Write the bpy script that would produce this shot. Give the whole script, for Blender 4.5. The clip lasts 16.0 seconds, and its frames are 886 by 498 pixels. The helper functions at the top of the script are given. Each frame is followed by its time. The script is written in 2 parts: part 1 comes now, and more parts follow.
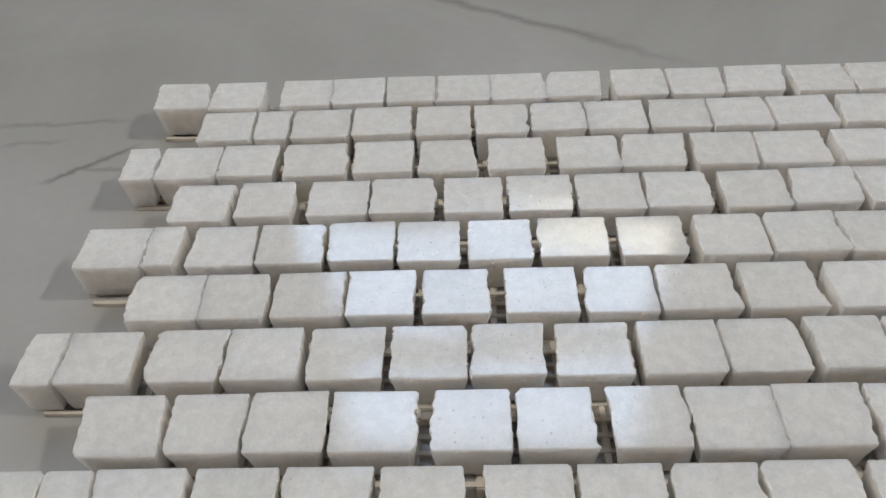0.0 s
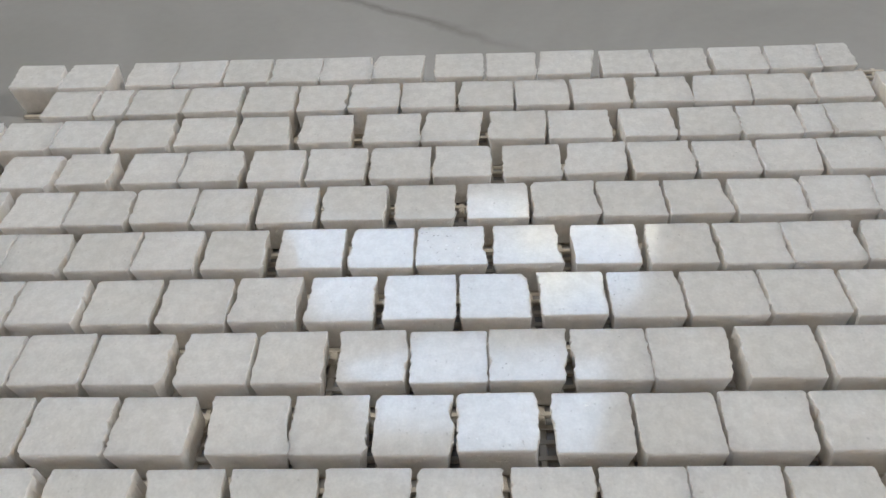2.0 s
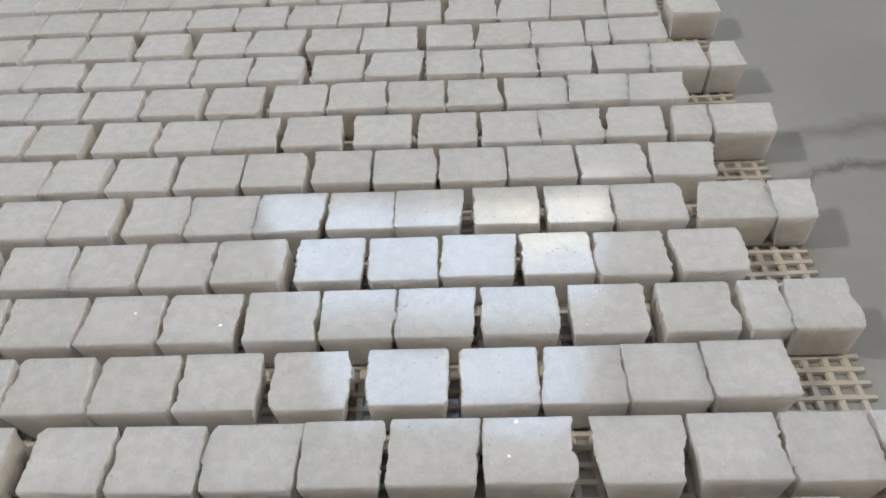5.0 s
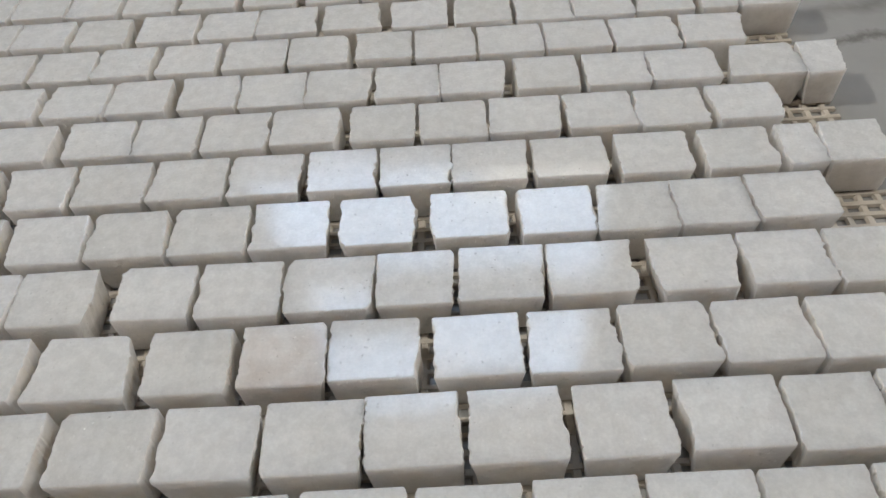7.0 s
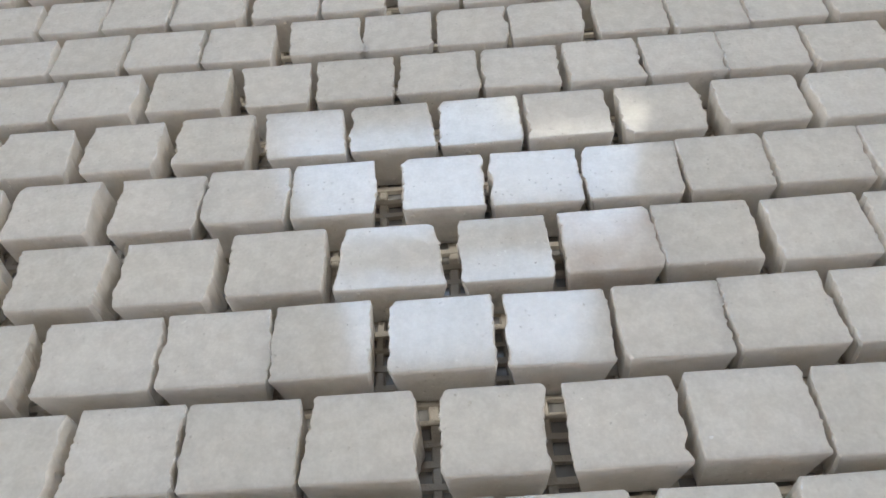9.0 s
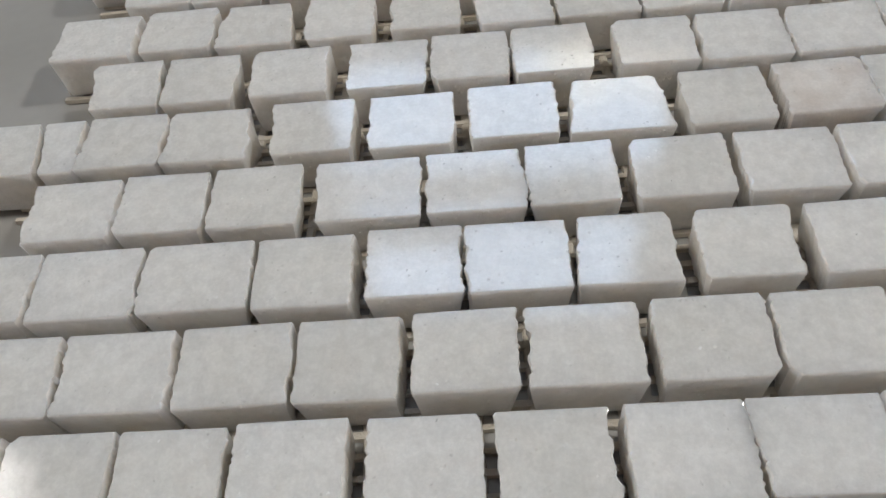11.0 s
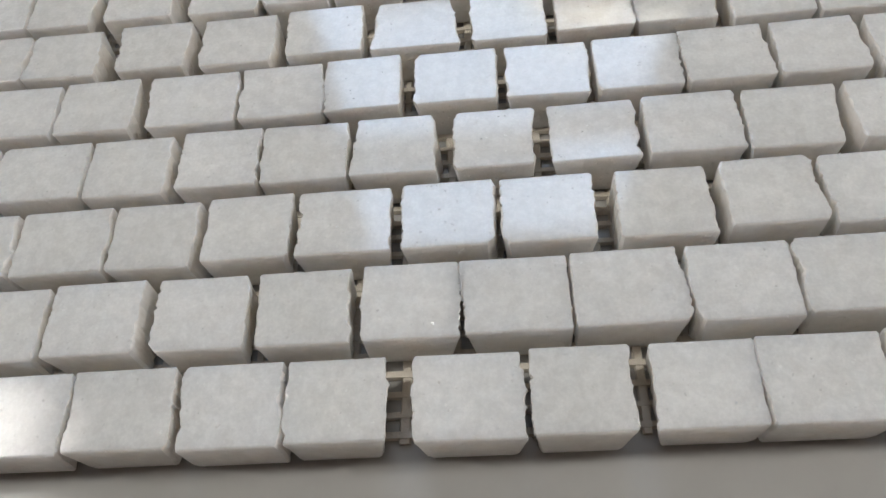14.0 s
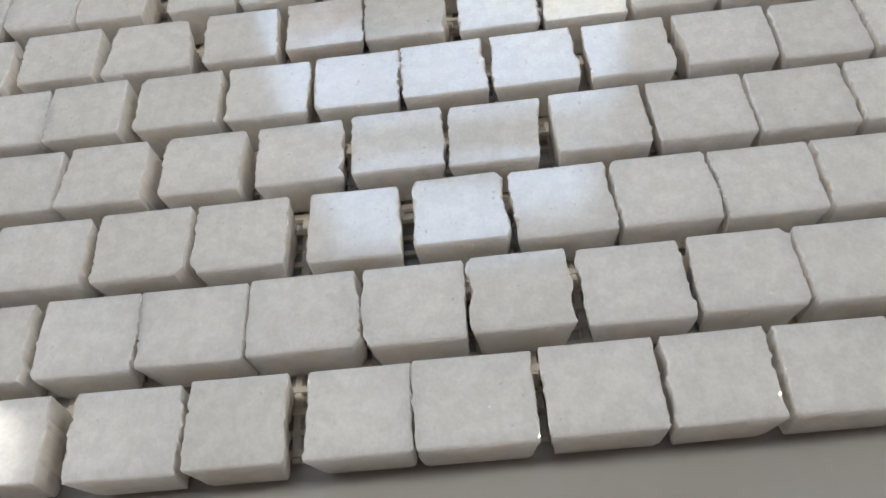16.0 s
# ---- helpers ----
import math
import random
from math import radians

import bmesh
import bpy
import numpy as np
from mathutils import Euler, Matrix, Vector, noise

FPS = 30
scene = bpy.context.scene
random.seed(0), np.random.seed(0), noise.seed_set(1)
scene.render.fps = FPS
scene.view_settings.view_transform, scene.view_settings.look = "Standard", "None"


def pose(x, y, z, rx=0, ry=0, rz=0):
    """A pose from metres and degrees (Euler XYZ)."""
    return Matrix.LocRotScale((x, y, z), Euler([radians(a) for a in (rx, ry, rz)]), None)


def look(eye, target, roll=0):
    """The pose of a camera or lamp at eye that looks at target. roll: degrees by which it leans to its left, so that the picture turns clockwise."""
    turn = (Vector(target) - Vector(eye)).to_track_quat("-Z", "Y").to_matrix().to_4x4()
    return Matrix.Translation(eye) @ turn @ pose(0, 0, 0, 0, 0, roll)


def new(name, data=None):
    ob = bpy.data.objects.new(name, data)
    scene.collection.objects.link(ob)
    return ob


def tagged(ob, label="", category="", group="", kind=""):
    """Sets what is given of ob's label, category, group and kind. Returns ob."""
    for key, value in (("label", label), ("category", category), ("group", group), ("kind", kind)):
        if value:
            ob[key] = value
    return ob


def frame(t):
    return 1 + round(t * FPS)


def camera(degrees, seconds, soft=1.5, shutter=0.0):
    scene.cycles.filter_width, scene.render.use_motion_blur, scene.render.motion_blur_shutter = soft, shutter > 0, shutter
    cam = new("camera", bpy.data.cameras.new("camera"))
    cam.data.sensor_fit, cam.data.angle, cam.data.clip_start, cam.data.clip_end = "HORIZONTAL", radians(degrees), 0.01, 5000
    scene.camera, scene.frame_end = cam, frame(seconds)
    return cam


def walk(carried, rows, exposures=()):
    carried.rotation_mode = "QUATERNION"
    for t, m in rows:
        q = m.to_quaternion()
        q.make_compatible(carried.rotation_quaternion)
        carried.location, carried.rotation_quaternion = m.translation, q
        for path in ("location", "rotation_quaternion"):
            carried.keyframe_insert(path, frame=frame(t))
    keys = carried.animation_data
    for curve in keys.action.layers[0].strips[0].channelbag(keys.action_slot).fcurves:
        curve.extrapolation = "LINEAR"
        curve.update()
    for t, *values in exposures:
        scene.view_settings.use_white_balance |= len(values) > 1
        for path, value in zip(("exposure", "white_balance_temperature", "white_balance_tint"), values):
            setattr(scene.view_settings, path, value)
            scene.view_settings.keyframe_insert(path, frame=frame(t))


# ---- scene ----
cam = camera(63.5, 16.0)
PATH = [
    (0, (0.16435, -0.20173, 0.14029), (0.15733, -0.06324, -0.00383), -3.463),
    (0.5, (0.17769, -0.20877, 0.14142), (0.16975, -0.07017, -0.00255), -3.753),
    (1, (0.19479, -0.21250, 0.14455), (0.18652, -0.07425, 0.00027), -3.800),
    (1.5, (0.21135, -0.21789, 0.14682), (0.20314, -0.07961, 0.00256), -3.650),
    (2, (0.22232, -0.21963, 0.14400), (0.21459, -0.08150, -0.00043), -3.282),
    (2.5, (0.23755, -0.22331, 0.14667), (0.22969, -0.08546, 0.00198), -3.205),
    (3, (0.25020, -0.22599, 0.15112), (0.24204, -0.08850, 0.00609), -3.181),
    (3.5, (0.26333, -0.23035, 0.15166), (0.25497, -0.09298, 0.00654), -3.063),
    (4, (0.27006, -0.23905, 0.15074), (0.26341, -0.10159, 0.00562), -2.859),
    (4.5, (0.27449, -0.24972, 0.14610), (0.27037, -0.11278, 0.00039), -2.682),
    (4.7, (0.27897, -0.25383, 0.14254), (0.27323, -0.11618, -0.00244), -3.220),
    (6.8, (0.26718, -0.28613, 0.12554), (0.26475, -0.15328, -0.02394), -4.003),
    (7, (0.26271, -0.28668, 0.12452), (0.25986, -0.15404, -0.02514), -4.243),
    (7.5, (0.25030, -0.28957, 0.12014), (0.24746, -0.15776, -0.03026), -4.562),
    (8, (0.23657, -0.29051, 0.11759), (0.23319, -0.15998, -0.03390), -4.939),
    (8.5, (0.22297, -0.29116, 0.11221), (0.21904, -0.16176, -0.04024), -5.216),
    (9, (0.20369, -0.29076, 0.10908), (0.19856, -0.16374, -0.04532), -5.789),
    (9.5, (0.18641, -0.29241, 0.10795), (0.17927, -0.16818, -0.04863), -6.358),
    (10, (0.17317, -0.29551, 0.10835), (0.16449, -0.17306, -0.04954), -6.809),
    (10.2, (0.16770, -0.29769, 0.10863), (0.15806, -0.17718, -0.05069), -7.322),
    (12.3, (0.16422, -0.33542, 0.11217), (0.14687, -0.22464, -0.05344), -10.948),
    (12.5, (0.16684, -0.33660, 0.11181), (0.14967, -0.22692, -0.05455), -10.856),
    (13, (0.17894, -0.33789, 0.11528), (0.16152, -0.23078, -0.05272), -11.236),
    (13.5, (0.19407, -0.33672, 0.11849), (0.17637, -0.23200, -0.05098), -11.683),
    (14, (0.20669, -0.33432, 0.11993), (0.19038, -0.23176, -0.05099), -11.547),
    (14.5, (0.21969, -0.33388, 0.11818), (0.20423, -0.23150, -0.05294), -11.499),
    (15, (0.23258, -0.33316, 0.11669), (0.21856, -0.23111, -0.05474), -11.197),
    (15.5, (0.24584, -0.33225, 0.11688), (0.23229, -0.23069, -0.05488), -11.422),
    (16, (0.25810, -0.33140, 0.11616), (0.24700, -0.22961, -0.05564), -11.265),
]
walk(cam, [(t, look(e, a, r)) for t, e, a, r in PATH], [(0, 0.0), (4.5, 0.0), (8.0, -0.03), (10.0, -0.06), (12.5, 0.0), (16.0, -0.02)])

# ---- world and light ----
world = bpy.data.worlds.new("sky")
scene.world = world
world.use_nodes = True
wn = world.node_tree
sky = wn.nodes.new("ShaderNodeTexSky")
sky.sky_type, sky.sun_disc = "NISHITA", False
sky.sun_elevation, sky.sun_rotation = radians(50), radians(-70)
wn.links.new(sky.outputs[0], wn.nodes["Background"].inputs[0])
wn.nodes["Background"].inputs[1].default_value = 0.1
SKY_NORTH, SKY_WEST, SKY_LOW, SKY_EAST = 4.9, 9.0, 12.0, 12.0      # brightness of the sky in the four windows


def window_light(name, at, towards, wide, high, power):
    """The strong daylight of a small side window, as an area lamp in its opening."""
    lamp = bpy.data.lights.new(name, "AREA")
    lamp.shape, lamp.size, lamp.size_y = "RECTANGLE", wide, high
    lamp.energy, lamp.color = power, (1.0, 0.968, 0.915)
    new(name, lamp).matrix_world = look(at, towards)


window_light("daylight_low", (-1.49, -0.20, 1.76), (0.0, -0.20, 1.76), 0.20, 0.20, 34.0)
window_light("daylight_east", (2.09, -0.06, 1.77), (0.0, -0.06, 1.77), 0.20, 0.18, 34.0)


# ---- materials ----
def material(name):
    m = bpy.data.materials.new(name)
    m.use_nodes = True
    t = m.node_tree
    return m, t, t.nodes["Principled BSDF"]


def noise_tex(t, scale, detail=4, rough=0.55, vec=None, distort=0.0):
    n = t.nodes.new("ShaderNodeTexNoise")
    n.inputs["Scale"].default_value, n.inputs["Detail"].default_value = scale, detail
    n.inputs["Roughness"].default_value, n.inputs["Distortion"].default_value = rough, distort
    if vec:
        t.links.new(vec, n.inputs["Vector"])
    return n


def ramp(t, src, stops):
    r = t.nodes.new("ShaderNodeValToRGB")
    while len(r.color_ramp.elements) < len(stops):
        r.color_ramp.elements.new(0.5)
    for e, (p, c) in zip(r.color_ramp.elements, stops):
        e.position, e.color = p, (*c, 1)
    t.links.new(src, r.inputs[0])
    return r


def mix(t, fac, a, b, mode="MIX"):
    m = t.nodes.new("ShaderNodeMix")
    m.data_type, m.blend_type = "RGBA", mode
    for src, sock in ((fac, m.inputs[0]), (a, m.inputs[6]), (b, m.inputs[7])):
        if isinstance(src, (int, float)):
            sock.default_value = src
        elif isinstance(src, tuple):
            sock.default_value = (*src, 1)
        else:
            t.links.new(src, sock)
    return m.outputs[2]


def maths(t, op, a, b=0.0, c=0.0):
    m = t.nodes.new("ShaderNodeMath")
    m.operation = op
    for v, s in zip((a, b, c), m.inputs):
        if isinstance(v, (int, float)):
            s.default_value = v
        else:
            t.links.new(v, s)
    return m.outputs[0]


def bump(t, p, height, strength, distance):
    b = t.nodes.new("ShaderNodeBump")
    b.inputs["Strength"].default_value, b.inputs["Distance"].default_value = strength, distance
    t.links.new(height, b.inputs["Height"])
    t.links.new(b.outputs[0], p.inputs["Normal"])


def position(t):
    return t.nodes.new("ShaderNodeNewGeometry").outputs["Position"]


def marble(name, tone, stain=None, split=False):
    """White crystalline marble: fine sugar grain, faint clouds, small pits; honed, or dull where it was split."""
    m, t, p = material(name)
    pos = position(t)
    cloud = noise_tex(t, 70, 5, 0.6, pos)
    grain = noise_tex(t, 900, 3, 0.7, pos)
    info = t.nodes.new("ShaderNodeObjectInfo")
    lo, hi = tuple(c * 0.93 for c in tone), tone
    base = ramp(t, cloud.outputs[0], [(0.3, lo), (0.62, hi)]).outputs[0]
    base = mix(t, 0.12, base, ramp(t, grain.outputs[0], [(0.35, (0.55, 0.54, 0.52)), (0.6, (0.9, 0.9, 0.88))]).outputs[0])
    mottle = noise_tex(t, 330, 2, 0.5, pos)
    base = mix(t, 0.17, base, ramp(t, mottle.outputs[0], [(0.42, (0.62, 0.615, 0.60)), (0.60, (0.95, 0.95, 0.94))]).outputs[0])
    shade = ramp(t, info.outputs["Random"], [(0.0, (0.92, 0.915, 0.90)), (0.5, (0.98, 0.975, 0.965)), (1.0, (1, 1, 1))]).outputs[0]
    base = mix(t, 1.0, base, shade, "MULTIPLY")
    if stain:
        patch = noise_tex(t, 110, 3, 0.5, pos)
        base = mix(t, ramp(t, patch.outputs[0], [(0.36, (0, 0, 0)), (0.66, (0.55, 0.55, 0.55))]).outputs[0], base, stain)
    specks = t.nodes.new("ShaderNodeTexVoronoi")
    specks.inputs["Scale"].default_value = 420
    t.links.new(pos, specks.inputs["Vector"])
    pit = ramp(t, specks.outputs["Distance"], [(0.04, (0, 0, 0)), (0.16, (1, 1, 1))])
    rough = ramp(t, grain.outputs[0], [(0.38, (0.32,) * 3 if split else (0.018,) * 3), (0.70, (0.5,) * 3 if split else (0.065,) * 3)])
    t.links.new(base, p.inputs["Base Color"])
    dull = ramp(t, info.outputs["Random"], [(0.90, (0, 0, 0)), (0.97, (0.07, 0.07, 0.07))])
    t.links.new(maths(t, "ADD", rough.outputs[0], dull.outputs[0]), p.inputs["Roughness"])
    gloss = noise_tex(t, 1500, 3, 0.65, pos)
    t.links.new(ramp(t, gloss.outputs[0], [(0.38, (0.26, 0.26, 0.26)), (0.58, (0.80, 0.80, 0.80))]).outputs[0], p.inputs["Specular IOR Level"])
    p.inputs["IOR"].default_value = 1.6
    p.inputs["Subsurface Weight"].default_value = 0.8
    p.inputs["Subsurface Scale"].default_value = 0.009
    p.inputs["Subsurface Radius"].default_value = (1.0, 0.94, 0.88)
    fine = noise_tex(t, 900, 5, 0.7, pos)
    sugar = noise_tex(t, 2000, 2, 0.6, pos)
    h = maths(t, "MULTIPLY_ADD", pit.outputs[0], 0.25, fine.outputs[0])
    h = maths(t, "MULTIPLY_ADD", sugar.outputs[0], 0.55, h)
    bump(t, p, h, 0.35 if split else 0.075, 0.00012)
    # crystal faces: some cells of the grain lie at their own angle and glint
    cell = t.nodes.new("ShaderNodeTexVoronoi")
    cell.inputs["Scale"].default_value = 2600
    t.links.new(pos, cell.inputs["Vector"])
    hue = t.nodes.new("ShaderNodeSeparateColor")
    t.links.new(cell.outputs["Color"], hue.inputs[0])
    few = maths(t, "MULTIPLY", maths(t, "GREATER_THAN", hue.outputs[2], 0.9 if split else 0.985), 0.9)
    turn = t.nodes.new("ShaderNodeVectorMath")
    turn.operation = "SUBTRACT"
    t.links.new(cell.outputs["Color"], turn.inputs[0])
    turn.inputs[1].default_value = (0.5, 0.5, 0.95)
    size = t.nodes.new("ShaderNodeVectorMath")
    size.operation = "SCALE"
    t.links.new(turn.outputs[0], size.inputs[0])
    t.links.new(few, size.inputs["Scale"])
    add = t.nodes.new("ShaderNodeVectorMath")
    add.operation = "ADD"
    t.links.new(p.inputs["Normal"].links[0].from_socket, add.inputs[0])
    t.links.new(size.outputs[0], add.inputs[1])
    unit = t.nodes.new("ShaderNodeVectorMath")
    unit.operation = "NORMALIZE"
    t.links.new(add.outputs[0], unit.inputs[0])
    t.links.new(unit.outputs[0], p.inputs["Normal"])
    return m


MARBLE = marble("white_marble", (0.762, 0.768, 0.745))
# Split sides of the same stone, toned lighter than the tops to brighten shaded gaps.
SPLIT_LIFTED = marble("split_marble_lifted", (0.87, 0.84, 0.80), split=True)
STAINED = marble("stained_marble", (0.79, 0.77, 0.74), (0.56, 0.48, 0.42))


def slab_material():
    """Polished warm-grey stone floor slab with dark veins and soft clouds."""
    m, t, p = material("polished_grey_stone")
    pos = position(t)
    sep = t.nodes.new("ShaderNodeSeparateXYZ")
    t.links.new(pos, sep.inputs[0])
    x, y = sep.outputs[0], sep.outputs[1]
    cloud = noise_tex(t, 9, 5, 0.55, pos, 0.6)
    base = ramp(t, cloud.outputs[0], [(0.3, (0.315, 0.312, 0.296)), (0.65, (0.40, 0.398, 0.383))]).outputs[0]
    fine = noise_tex(t, 260, 4, 0.6, pos)
    base = mix(t, 0.04, base, ramp(t, fine.outputs[0], [(0.3, (0.2, 0.2, 0.19)), (0.7, (0.5, 0.5, 0.48))]).outputs[0])
    wob = noise_tex(t, 55, 5, 0.7, pos, 0.4)

    def vein(base, x0, y0, slope, x1, x2, width, depth, tint, amp):
        off = maths(t, "MULTIPLY_ADD", wob.outputs[0], amp, -amp * 0.5)
        line = maths(t, "ADD", maths(t, "SUBTRACT", y, maths(t, "MULTIPLY_ADD", x, slope, y0 - slope * x0)), off)
        near = maths(t, "SUBTRACT", 1.0, maths(t, "DIVIDE", maths(t, "ABSOLUTE", line), width))
        near = maths(t, "MAXIMUM", near, 0.0)
        ends = maths(t, "MINIMUM", maths(t, "SUBTRACT", x, x1), maths(t, "SUBTRACT", x2, x))
        inside = maths(t, "MINIMUM", maths(t, "MAXIMUM", maths(t, "DIVIDE", ends, (x2 - x1) * 0.22), 0.0), 1.0)
        f = maths(t, "MULTIPLY", maths(t, "MULTIPLY", near, inside), depth)
        return mix(t, f, base, tint)

    for v in VEINS:
        base = vein(base, *v)
    t.links.new(base, p.inputs["Base Color"])
    p.inputs["Roughness"].default_value = 0.16
    p.inputs["IOR"].default_value = 1.5
    bump(t, p, fine.outputs[0], 0.008, 0.0003)
    return m


VEINS = [
    (0.195, 0.0515, -0.61, 0.05, 0.252, 0.0042, 0.48, (0.12, 0.115, 0.105), 0.010),
    (0.0457, -0.0255, 0.72, 0.031, 0.060, 0.0022, 0.65, (0.12, 0.115, 0.105), 0.010),
    (0.0500, -0.0286, -0.05, 0.041, 0.060, 0.0014, 0.45, (0.15, 0.145, 0.13), 0.006),
    (0.0277, -0.0036, 0.03, 0.000, 0.054, 0.0018, 0.40, (0.16, 0.155, 0.14), 0.006),
    (0.0170, -0.0146, 0.10, 0.010, 0.034, 0.0016, 0.35, (0.17, 0.16, 0.15), 0.008),
    (0.392, -0.0840, 0.20, 0.350, 0.56, 0.006, 0.60, (0.17, 0.165, 0.155), 0.016),
    (0.388, -0.1030, 0.20, 0.350, 0.51, 0.0032, 0.8, (0.15, 0.145, 0.135), 0.016),
]
SLAB = slab_material()


def plain(name, lo, hi, rough, scale=6.0, relief=0.1):
    m, t, p = material(name)
    pos = position(t)
    n = noise_tex(t, scale, 5, 0.6, pos)
    t.links.new(ramp(t, n.outputs[0], [(0.3, lo), (0.7, hi)]).outputs[0], p.inputs["Base Color"])
    p.inputs["Roughness"].default_value = rough
    f = noise_tex(t, scale * 30, 4, 0.6, pos)
    bump(t, p, f.outputs[0], relief, 0.002)
    return m


WALL = plain("warm_plaster", (0.17, 0.165, 0.158), (0.21, 0.205, 0.196), 0.8)
# SOUTH is kept dark to hold bounce light off the chips' fronts.
SOUTH = plain("dark_brown_blocker", (0.13, 0.082, 0.062), (0.17, 0.108, 0.08), 0.7)
CEILING = plain("ceiling_plaster", (0.27, 0.262, 0.245), (0.31, 0.302, 0.285), 0.85)
FRAME = plain("dark_window_paint", (0.10, 0.09, 0.08), (0.13, 0.12, 0.11), 0.5)
NET = plain("resin_soaked_net", (0.52, 0.47, 0.39), (0.68, 0.63, 0.55), 0.3, 90.0, 0.3)


def sky_backdrop_material(name, strength, high, low, hazy=False):
    """Bright sky; hazy: with a sunlit warm haze low down towards the east, its edge broken by clouds."""
    m, t, p = material(name)
    pos = position(t)
    e = t.nodes.new("ShaderNodeEmission")
    if hazy:
        sep = t.nodes.new("ShaderNodeSeparateXYZ")
        t.links.new(pos, sep.inputs[0])
        lift = maths(t, "MULTIPLY_ADD", sep.outputs[2], -1.0, maths(t, "MULTIPLY_ADD", sep.outputs[0], 0.55, 1.42))
        puff = noise_tex(t, 5.5, 4, 0.55, pos, 0.5)
        f = maths(t, "ADD", lift, maths(t, "MULTIPLY_ADD", puff.outputs[0], 0.9, -0.45))
        c = ramp(t, f, [(0.40, high), (0.54, low)])
    else:
        c = ramp(t, noise_tex(t, 2.4, 3, 0.5, pos).outputs[0], [(0.50, high), (0.68, low)])
    t.links.new(c.outputs[0], e.inputs[0])
    e.inputs[1].default_value = strength
    t.links.new(e.outputs[0], t.nodes["Material Output"].inputs[0])
    t.nodes.remove(p)
    return m


# ---- mesh helpers ----
def part(name, bm, mat, parent=None, label=""):
    me = bpy.data.meshes.new(name)
    bm.to_mesh(me)
    bm.free()
    me.materials.append(mat)
    ob = new(name, me)
    ob.parent = parent
    if label:
        ob["label"] = label
    return ob


def box(bm, lo, hi):
    vs = [bm.verts.new((x, y, z)) for x in (lo[0], hi[0]) for y in (lo[1], hi[1]) for z in (lo[2], hi[2])]
    for q in ((0, 1, 3, 2), (4, 6, 7, 5), (0, 4, 5, 1), (2, 3, 7, 6), (0, 2, 6, 4), (1, 5, 7, 3)):
        bm.faces.new([vs[i] for i in q])


def boxes(name, spans, mat, parent=None, label=""):
    bm = bmesh.new()
    for lo, hi in spans:
        box(bm, lo, hi)
    return part(name, bm, mat, parent, label)


# ---- the room: floor slab, walls with windows, added dark south wall, ceiling ----
X0, X1, Y0, Y1, ZC, TH = -1.45, 2.05, -0.75, 1.05, 2.75, 0.2
tagged(boxes("floor", [((X0 - TH, Y0 - TH, -0.06), (X1 + TH, Y1 + TH, 0.0))], SLAB),
       "polished warm-grey stone slab with dark veins", "floor", kind="structure")
tagged(boxes("ceiling", [((X0 - TH, Y0 - TH, ZC), (X1 + TH, Y1 + TH, ZC + 0.1))], CEILING),
       "plain matt beige plaster ceiling", "ceiling", kind="structure")
# Unseen wall, added close behind the camera to darken the chips' south-facing sides.
tagged(boxes("light_blocker_south", [((X0, Y0 - TH, 0), (X1, Y0, ZC))], SOUTH), "added unseen dark brown wall that blocks light from the south", "wall", kind="structure")


def window_wall(name, axis, at, out, span, openings):
    """A wall on the plane axis = at, its thickness towards out; openings, in order along it: (name, a, b, z0, z1, transoms, sky)."""
    def cell(u0, u1, lo, hi, d0=0.0, d1=TH):
        p, q = sorted((at + out * d0, at + out * d1))
        return ((p, u0, lo), (q, u1, hi)) if axis == "x" else ((u0, p, lo), (u1, q, hi))
    spans, u = [], span[0]
    for _, a, b, z0, z1, _, _ in openings:
        spans += [cell(u, a, 0, ZC), cell(a, b, 0, z0), cell(a, b, z1, ZC)]
        u = b
    tagged(boxes("wall_" + name, spans + [cell(u, span[1], 0, ZC)], WALL),
           "plain warm plaster wall with a window opening", "wall", kind="structure")
    w = 0.035
    for title, a, b, z0, z1, bars, sky_mat in openings:
        win = tagged(new("window_" + title), "dark painted window frame with bright sky behind", "window", kind="structure")
        for rail in (cell(a, a + w, z0, z1, 0.002, 0.04), cell(b - w, b, z0, z1, 0.002, 0.04),
                     cell(a + w, b - w, z0, z0 + w, 0.002, 0.04), cell(a + w, b - w, z1 - w, z1, 0.002, 0.04)):
            boxes("frame", [rail], FRAME, win)
        for lo, hi in bars:
            boxes("transom", [cell(a + w, b - w, lo, hi, 0.004, 0.038)], FRAME, win)
        tagged(boxes("backdrop_" + title, [cell(a + 0.002, b - 0.002, z0 + 0.002, z1 - 0.002, 0.05, 0.06)], sky_mat),
               "bright hazy sky outside the window", "sky", kind="structure")


WARM_SKY = (1.0, 0.97, 0.92), (1.0, 0.98, 0.94)
window_wall("north", "y", Y1, 1, (X0 - TH, X1 + TH), [
    ("north", -0.27, 0.71, 1.06, 2.31, [(1.55, 1.69)],
     sky_backdrop_material("sky_north", SKY_NORTH, (0.53, 0.71, 1.0), (1.25, 1.2, 1.02), True))])
window_wall("west", "x", X0, -1, (Y0, Y1), [
    ("low", -0.34, -0.06, 1.62, 1.90, [], sky_backdrop_material("sky_low", SKY_LOW, *WARM_SKY)),
    ("west", 0.02, 0.58, 1.90, 2.38, [], sky_backdrop_material("sky_west", SKY_WEST, *WARM_SKY))])
window_wall("east", "x", X1, 1, (Y0, Y1), [
    ("east", -0.20, 0.08, 1.64, 1.90, [], sky_backdrop_material("sky_east", SKY_EAST, *WARM_SKY))])

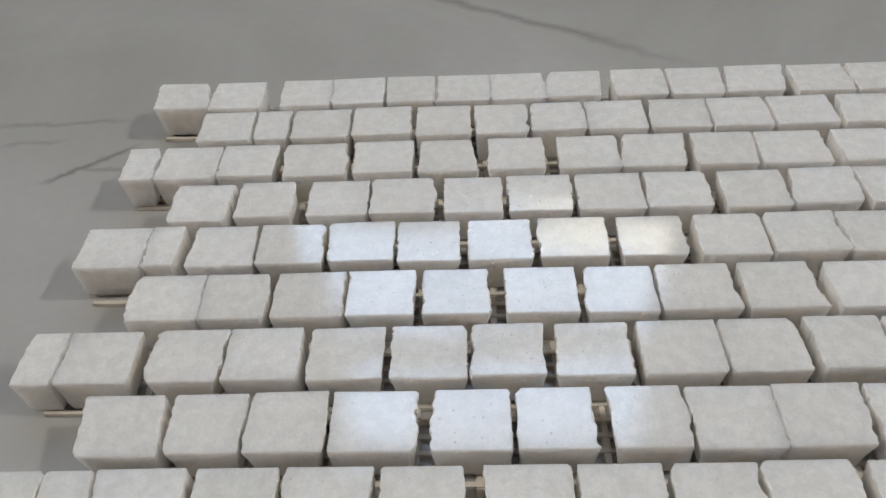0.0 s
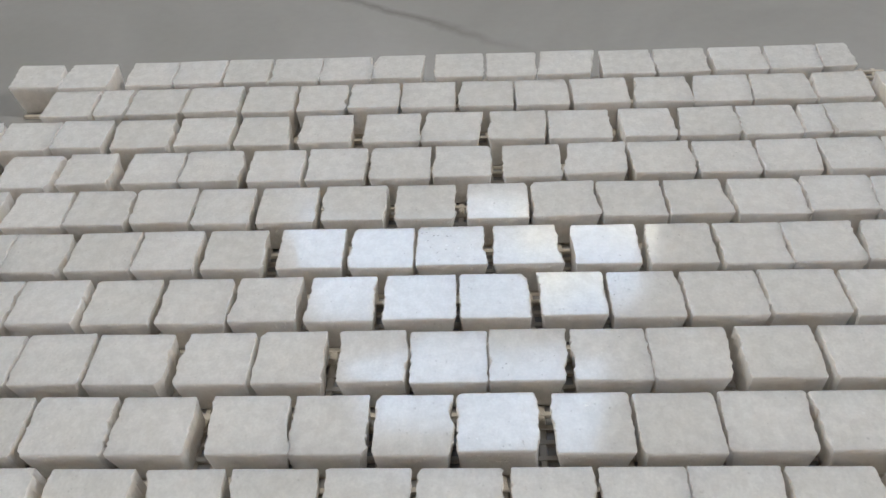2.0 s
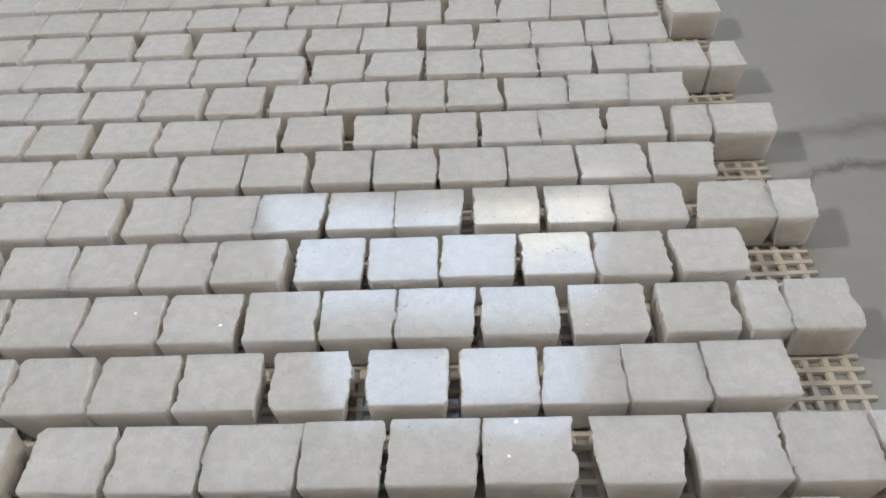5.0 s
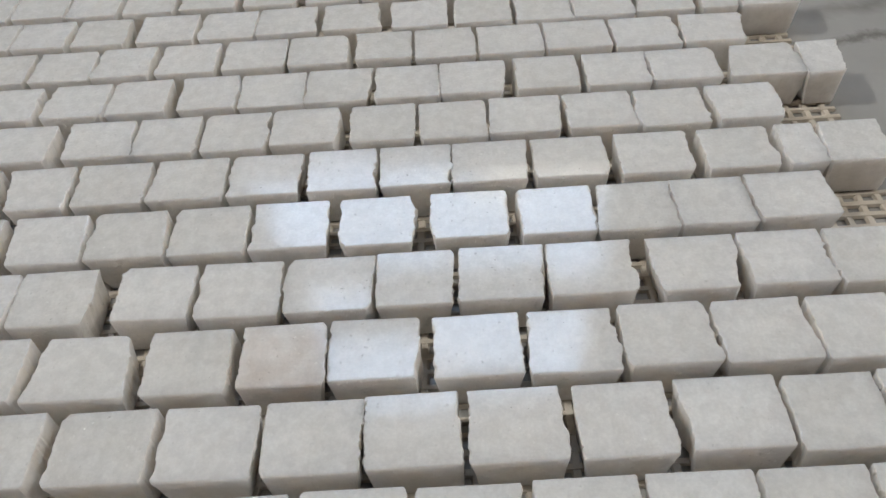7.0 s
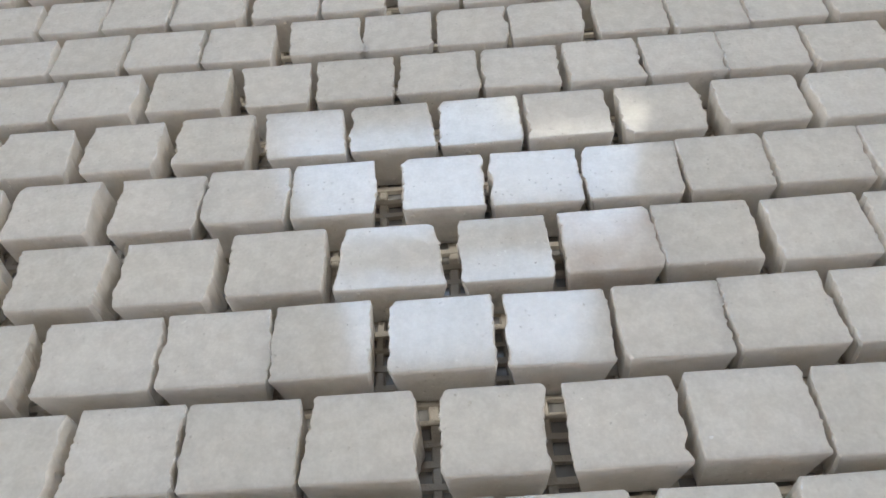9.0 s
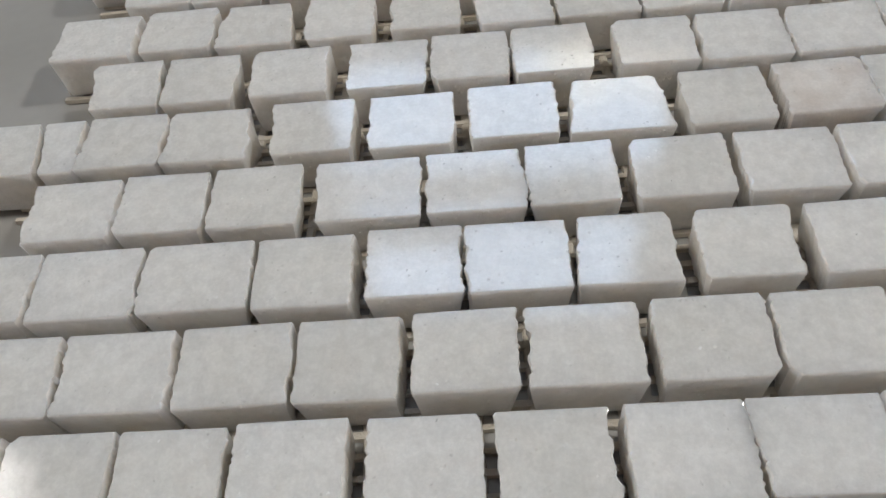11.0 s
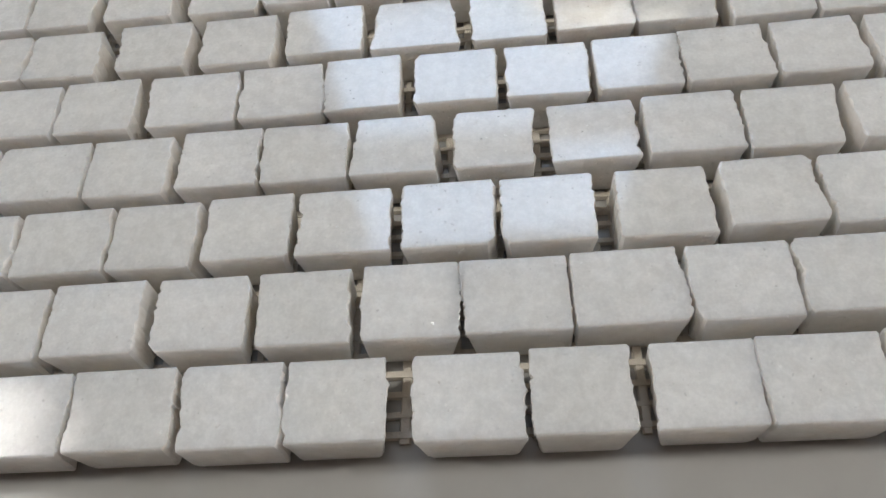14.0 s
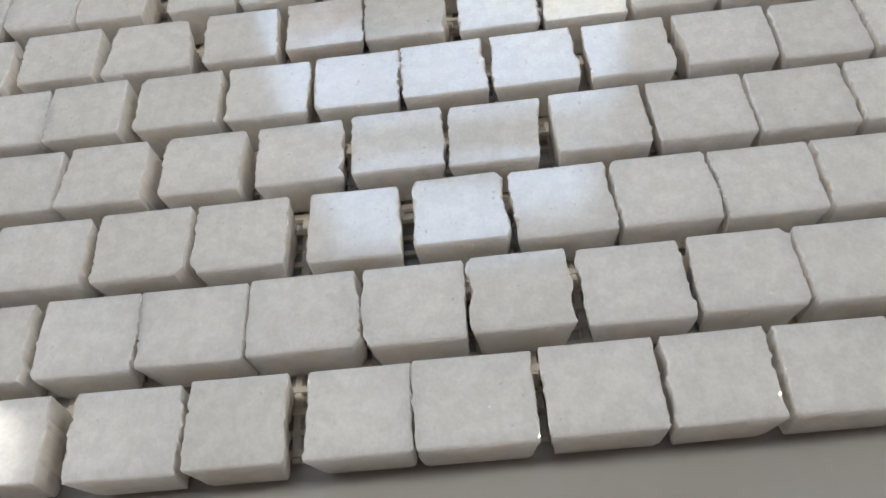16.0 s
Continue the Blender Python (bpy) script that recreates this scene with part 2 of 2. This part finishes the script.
# ---- the mosaic sheet: stone chips in running courses on a backing net ----
PITCH, DEPTH, TOP, FOOT = 0.017, 0.0141, 0.0118, 0.0014
rng = random.Random(29)
sheet = tagged(new("mosaic_sheet"), "split white marble chips in staggered courses on a beige net", "mosaic tile")


def chip_mesh(w, d, lean, seed):
    """A marble chip: sawn front and back, split ragged sides that run in below the arris, softly worn top edge.
    Origin at the foot of the left back corner; x along the course, y towards the back."""
    r = random.Random(seed)
    n = 26
    off = Vector((r.uniform(-50, 50), r.uniform(-50, 50), r.uniform(-50, 50)))
    lb, lf, rb, rf = -lean[0], lean[0], -lean[1], lean[1]
    amp_l, amp_r = r.uniform(0.0001, 0.0006), r.uniform(0.0001, 0.0006)
    wave = [r.uniform(1.6, 4.2) for _ in range(2)]
    cut = [r.uniform(0.0002, 0.0006) if r.random() < 0.85 else r.uniform(0.0006, 0.0018) for _ in range(4)]
    under_l, under_r = r.uniform(0.0, 0.0022), r.uniform(0.0, 0.0022)
    chip = [[r.gauss(0, 0.00005) + (r.uniform(-0.0002, 0.00035) if r.random() < 0.12 else 0.0) for _ in range(n + 1)] for _ in range(2)]

    def ring(z, worn, k):
        pts = []
        low = max(0.0, 1.0 - z / (TOP - FOOT))
        for side in (0, 1):
            for i in range(n + 1):
                v = i / n
                inset = worn * (0.25 + 1.3 * abs(noise.noise(off + Vector((side * 5.7, v * 7.0, 2.5)))) * 2.0)
                q = v if side == 0 else 1 - v            # left side runs back to front, right side front to back
                base = (lb + (lf - lb) * q) if side == 0 else (w + rb + (rf - rb) * q)
                ns = noise.noise(off + Vector((side * 7.3, q * wave[side], z * 60))) * 1.8 + \
                    noise.noise(off + Vector((side * 9.1 + 3, q * 9.5, z * 160))) * 0.7
                sgn = 1 if side == 0 else -1
                xx = base + ns * (amp_l if side == 0 else amp_r) + chip[side][i] + sgn * (inset + low ** 0.8 * (under_l if side == 0 else under_r))
                c = cut[(0 if q < 0.5 else 1) + 2 * side]
                end = min(q, 1 - q) * d
                if end < c:
                    xx += sgn * (c - end) * 0.7
                yy = -q * d
                yy += worn * 0.8 if q > 0.999 else (-worn * 0.8 if q < 0.001 else 0)
                pts.append((xx, yy + noise.noise(off + Vector((xx * 260, q * 5, z * 140))) * 0.00016, z))
        return pts

    h = TOP - FOOT
    levels = [(0.0, 0.0003), (h * 0.22, 0.0), (h * 0.5, 0.0), (h * 0.78, 0.0), (h - 0.0005, 0.0), (h - 0.00022, 0.00009), (h - 0.00006, 0.00024), (h, 0.00046)]
    bm = bmesh.new()
    rings = [[bm.verts.new(p) for p in ring(z, i, k)] for k, (z, i) in enumerate(levels)]
    m = len(rings[0])
    for k, (a, b) in enumerate(zip(rings, rings[1:])):
        for i in range(m):
            bm.faces.new((a[i], a[(i + 1) % m], b[(i + 1) % m], b[i])).material_index = 1 if k < 6 else 0
    # top and foot as strips from side to side
    for rr, up in ((rings[-1], True), (rings[0], False)):
        for i in range(n):
            q = (rr[i], rr[i + 1], rr[m - 2 - i], rr[m - 1 - i])
            bm.faces.new(q if up else q[::-1])
    bmesh.ops.recalc_face_normals(bm, faces=bm.faces)
    me = bpy.data.meshes.new("tile")
    bm.to_mesh(me)
    bm.free()
    return me


def course(k, lefts, widths, leans):
    """The k-th course from the back: left edges and widths in millimetres; leans: how far a side runs off square."""
    for i, (x, w) in enumerate(zip(lefts, widths)):
        lean = leans.get(i, (0.0, 0.0))
        me = chip_mesh(w / 1000, DEPTH + rng.uniform(-0.0002, 0.0002), (lean[0] / 1000, lean[1] / 1000), k * 100 + i)
        me.materials.append(STAINED if (k, i) in STAINS else MARBLE)
        me.materials.append(STAINED if (k, i) in STAINS else SPLIT_LIFTED)
        ob = new("tile", me)
        ob.parent = sheet
        tilt = (rng.gauss(0, 0.55), rng.gauss(0, 0.38), rng.gauss(0, 0.25))
        ob.matrix_basis = pose(x / 1000, -(k - 1) * PITCH + rng.uniform(-0.0002, 0.0002), FOOT + rng.uniform(-0.0001, 0.0002), *tilt)


def backing_net():
    """Woven backing net: flat resin-soaked strands in both directions, slightly wavy."""
    bm = bmesh.new()
    r = random.Random(4)

    def strand(pts, across, z, half, thick):
        prev = None
        for p in pts:
            hw = half * r.uniform(0.8, 1.2)
            a = [bm.verts.new((p[0] + across[0] * s * hw * u, p[1] + across[1] * s * hw * u, z + dz))
                 for s, u, dz in ((-1, 1, 0), (-1, 0.7, thick), (1, 0.7, thick), (1, 1, 0))]
            if prev:
                for i in range(4):
                    bm.faces.new((prev[i], prev[(i + 1) % 4], a[(i + 1) % 4], a[i]))
            else:
                bm.faces.new(a)
            prev = a
        bm.faces.new(prev[::-1])

    x = 0.0852
    while x < 0.3655:
        ph = r.uniform(0, 6)
        strand([(x + 0.00025 * math.sin(ph + j * 0.9), 0.001 - j * 0.0058, 0) for j in range(53)], (1, 0), 0.0002, 0.0009, 0.0008)
        x += 0.0045 + r.uniform(-0.0002, 0.0002)
    y = -0.0005
    while y > -0.3025:
        k = int(-y / PITCH)
        odd = k % 2 == 0
        xs, xe = (0.0672 if odd else 0.0845), 0.3668
        ph = r.uniform(0, 6)
        cnt = 54
        strand([(xs + (xe - xs) * j / cnt, y + 0.0002 * math.sin(ph + j * 0.8), 0) for j in range(cnt + 1)], (0, 1), 0.0003, 0.00075, 0.0009)
        y -= 0.0036 + r.uniform(-0.00015, 0.00015)
    bmesh.ops.recalc_face_normals(bm, faces=bm.faces)
    return part("backing_net", bm, NET, sheet, "beige resin-soaked backing net")


backing_net()
STAINS = {(13, 9)}

# Courses from the back of the sheet to the front.
course(1, [65.3, 83.4, 105.6, 122.1, 139.5, 155.6, 172.7, 190.5, 211.2, 228.5, 246.4, 266.9, 284.8, 303.6, 321.8, 339.2],
       [16.9, 16.7, 16.1, 16.9, 15.4, 16.9, 17.1, 16.9, 16.6, 16.9, 18.0, 17.4, 17.9, 17.7, 17.2, 10.4],
       {0: (0.9, 0.8), 7: (-0.8, -0.6), 10: (-1.0, -1.1), 14: (-0.6, -0.8), 15: (-1.0, -0.4)})
course(2, [83.6, 100.6, 111.8, 130.3, 149.7, 167.2, 184.1, 200.7, 219.3, 237.6, 255.6, 275.5, 293.8, 312.1, 332.0, 353.0],
       [16.7, 10.4, 17.7, 17.8, 16.4, 16.0, 16.2, 17.4, 17.6, 17.0, 17.8, 17.4, 18.1, 18.5, 17.0, 16.9],
       {8: (-0.8, -0.2), 11: (-1.0, 0.4), 12: (-1.4, -0.8), 13: (-0.9, 0.2), 14: (-1.6, -0.4)})
course(3, [65.6, 75.6, 93.5, 112.1, 132.3, 151.0, 170.6, 190.4, 208.2, 228.3, 246.5, 268.3, 285.8, 303.9, 322.2, 330.4],
       [9.7, 17.5, 16.2, 18.0, 17.2, 16.0, 16.2, 17.3, 18.0, 17.4, 18.8, 16.0, 17.7, 17.6, 7.8, 18.1],
       {0: (0.3, 0.8), 5: (-0.2, 0.8), 8: (-0.7, -0.8), 9: (-0.9, -0.6), 12: (-1.0, -0.2), 14: (-0.9, -0.6)})
course(4, [84.0, 102.0, 121.6, 138.4, 158.0, 175.1, 193.5, 212.1, 232.0, 249.9, 268.7, 286.9, 305.0, 322.8, 340.4, 359.5],
       [15.9, 15.6, 16.3, 17.6, 15.7, 17.1, 17.8, 16.6, 17.2, 17.7, 17.8, 17.5, 16.7, 17.4, 17.1, 9.6],
       {9: (-0.8, -0.8), 12: (-0.4, -1.0), 13: (-0.1, -1.0), 14: (-0.8, 0.3), 15: (-1.4, -0.3)})
course(5, [64.8, 82.3, 93.3, 110.7, 128.8, 146.6, 164.5, 181.9, 201.9, 221.6, 238.9, 257.5, 275.4, 293.1, 312.5, 330.4],
       [16.9, 8.4, 16.9, 16.7, 17.0, 16.0, 16.0, 17.4, 16.6, 16.7, 17.9, 17.1, 16.3, 18.7, 17.7, 16.9],
       {14: (-0.6, -1.0), 15: (-1.2, -0.6)})
course(6, [83.4, 100.6, 118.0, 135.6, 153.1, 172.7, 191.1, 208.5, 228.2, 248.3, 267.1, 284.7, 302.2, 321.1, 339.8, 351.3],
       [16.9, 15.6, 16.6, 16.1, 16.3, 17.0, 16.7, 17.7, 16.8, 16.8, 16.8, 16.9, 17.7, 16.6, 10.8, 17.8],
       {13: (-1.2, -0.4), 14: (-1.1, -0.8), 15: (-0.5, -1.0)})
course(7, [64.0, 73.0, 93.1, 110.1, 128.5, 146.5, 164.5, 182.6, 201.2, 219.4, 238.2, 255.1, 273.0, 291.8, 311.0, 330.0],
       [8.8, 16.8, 16.5, 16.8, 16.9, 17.0, 16.1, 16.6, 17.7, 16.8, 16.2, 17.1, 18.2, 18.2, 18.0, 17.5],
       {15: (-0.5, -1.2)})
course(8, [83.0, 101.8, 118.4, 135.3, 156.1, 173.2, 192.2, 208.1, 225.9, 244.5, 261.7, 281.9, 300.3, 317.7, 338.6, 357.8],
       [17.4, 15.5, 16.6, 17.6, 16.2, 15.9, 15.5, 17.5, 17.3, 16.9, 17.3, 16.6, 16.9, 18.0, 18.6, 10.4],
       {0: (0.8, 0.8), 14: (-2.1, -0.1), 15: (-0.6, -1.4)})
course(9, [64.8, 80.7, 91.1, 110.5, 127.6, 146.1, 166.6, 184.3, 201.5, 218.8, 238.6, 255.9, 273.5, 292.6, 310.3, 329.2],
       [15.0, 9.8, 17.9, 16.2, 17.3, 16.5, 17.3, 16.0, 16.4, 17.0, 16.4, 17.0, 17.9, 17.1, 17.2, 16.9],
       {1: (0.7, 0.9), 2: (0.9, 0.8), 6: (0.6, 0.9), 12: (-0.4, -0.8)})
course(10, [81.1, 98.7, 116.1, 137.0, 158.0, 174.3, 192.6, 211.0, 229.0, 246.4, 263.4, 282.8, 302.4, 322.1, 340.7, 350.6],
       [17.0, 16.9, 17.7, 17.3, 15.0, 17.3, 17.6, 16.8, 16.4, 16.7, 18.0, 17.2, 17.2, 16.6, 9.2, 14.7],
       {0: (0.9, 0.5), 4: (1.2, -0.0), 10: (-0.2, -0.8), 15: (-0.9, -0.0)})
course(11, [68.6, 89.1, 107.2, 127.0, 146.2, 164.8, 182.5, 201.0, 218.8, 238.2, 258.2, 277.8, 294.4, 311.6, 328.5],
       [18.7, 16.9, 16.5, 15.6, 15.4, 16.6, 17.1, 16.7, 17.0, 16.4, 17.1, 16.3, 17.1, 16.6, 17.4],
       {2: (-1.1, 0.4), 5: (0.9, 0.8), 6: (0.2, 0.8), 12: (-0.9, -0.3)})
course(12, [81.7, 97.9, 117.1, 137.6, 155.0, 172.0, 193.3, 210.0, 227.9, 246.6, 263.4, 281.9, 303.1, 321.5, 339.1, 357.0],
       [15.4, 15.9, 16.5, 16.6, 16.1, 16.5, 15.8, 17.2, 18.3, 16.0, 17.4, 17.4, 16.9, 16.9, 17.2, 11.8],
       {0: (1.0, 0.2), 10: (-0.3, -0.8), 12: (0.5, -1.2)})
course(13, [58.8, 75.7, 84.2, 101.6, 122.9, 142.6, 162.2, 182.0, 202.9, 221.5, 238.1, 257.3, 275.7, 293.3, 311.1, 329.6],
       [16.2, 8.1, 16.6, 16.9, 16.7, 16.7, 17.3, 18.0, 16.2, 16.2, 16.8, 17.4, 16.9, 17.3, 17.6, 15.6],
       {0: (0.5, 1.2), 1: (1.2, 0.4), 7: (-0.6, 1.3)})
course(14, [78.4, 96.1, 113.7, 133.4, 153.9, 171.9, 190.8, 209.7, 227.8, 245.3, 263.4, 282.2, 301.0, 318.9, 335.9, 352.8],
       [16.9, 16.5, 17.0, 19.4, 17.6, 16.4, 17.2, 17.1, 17.3, 17.0, 16.9, 16.5, 17.0, 16.4, 16.0, 16.0],
       {})
course(15, [68.2, 85.2, 104.5, 124.5, 143.6, 160.4, 178.9, 198.4, 217.2, 235.5, 253.7, 273.3, 291.3, 309.8, 328.1],
       [16.4, 18.5, 19.4, 17.1, 16.4, 17.3, 16.3, 16.1, 16.7, 17.4, 17.0, 17.2, 17.8, 17.5, 20.4],
       {0: (0.9, 0.1), 6: (-0.8, -0.0), 10: (-0.3, -0.9)})
course(16, [77.2, 95.0, 114.4, 133.3, 151.8, 169.1, 188.9, 206.9, 227.6, 246.3, 263.8, 281.9, 299.3, 316.9, 334.5, 352.0],
       [17.1, 18.5, 18.3, 16.5, 16.7, 17.7, 17.1, 17.0, 16.5, 16.5, 17.4, 16.9, 16.9, 16.8, 16.8, 16.8],
       {0: (0.1, 0.8)})
course(17, [71.3, 90.3, 108.0, 125.4, 145.2, 163.7, 182.0, 199.2, 218.1, 237.2, 255.0, 273.0, 291.0, 308.5, 328.9],
       [18.2, 16.6, 16.6, 17.0, 16.8, 16.3, 17.1, 18.4, 18.7, 17.2, 16.9, 17.2, 16.9, 19.6, 19.6],
       {0: (0.8, 0.1)})
course(18, [75.5, 98.0, 116.5, 134.0, 152.8, 170.3, 190.9, 209.7, 228.2, 245.4, 264.8, 283.5, 300.4, 318.2, 335.4, 352.5],
       [18.3, 18.2, 16.7, 17.7, 16.8, 16.8, 18.1, 16.0, 16.6, 18.4, 17.6, 15.7, 17.2, 16.3, 16.3, 16.3],
       {0: (0.8, 0.3)})
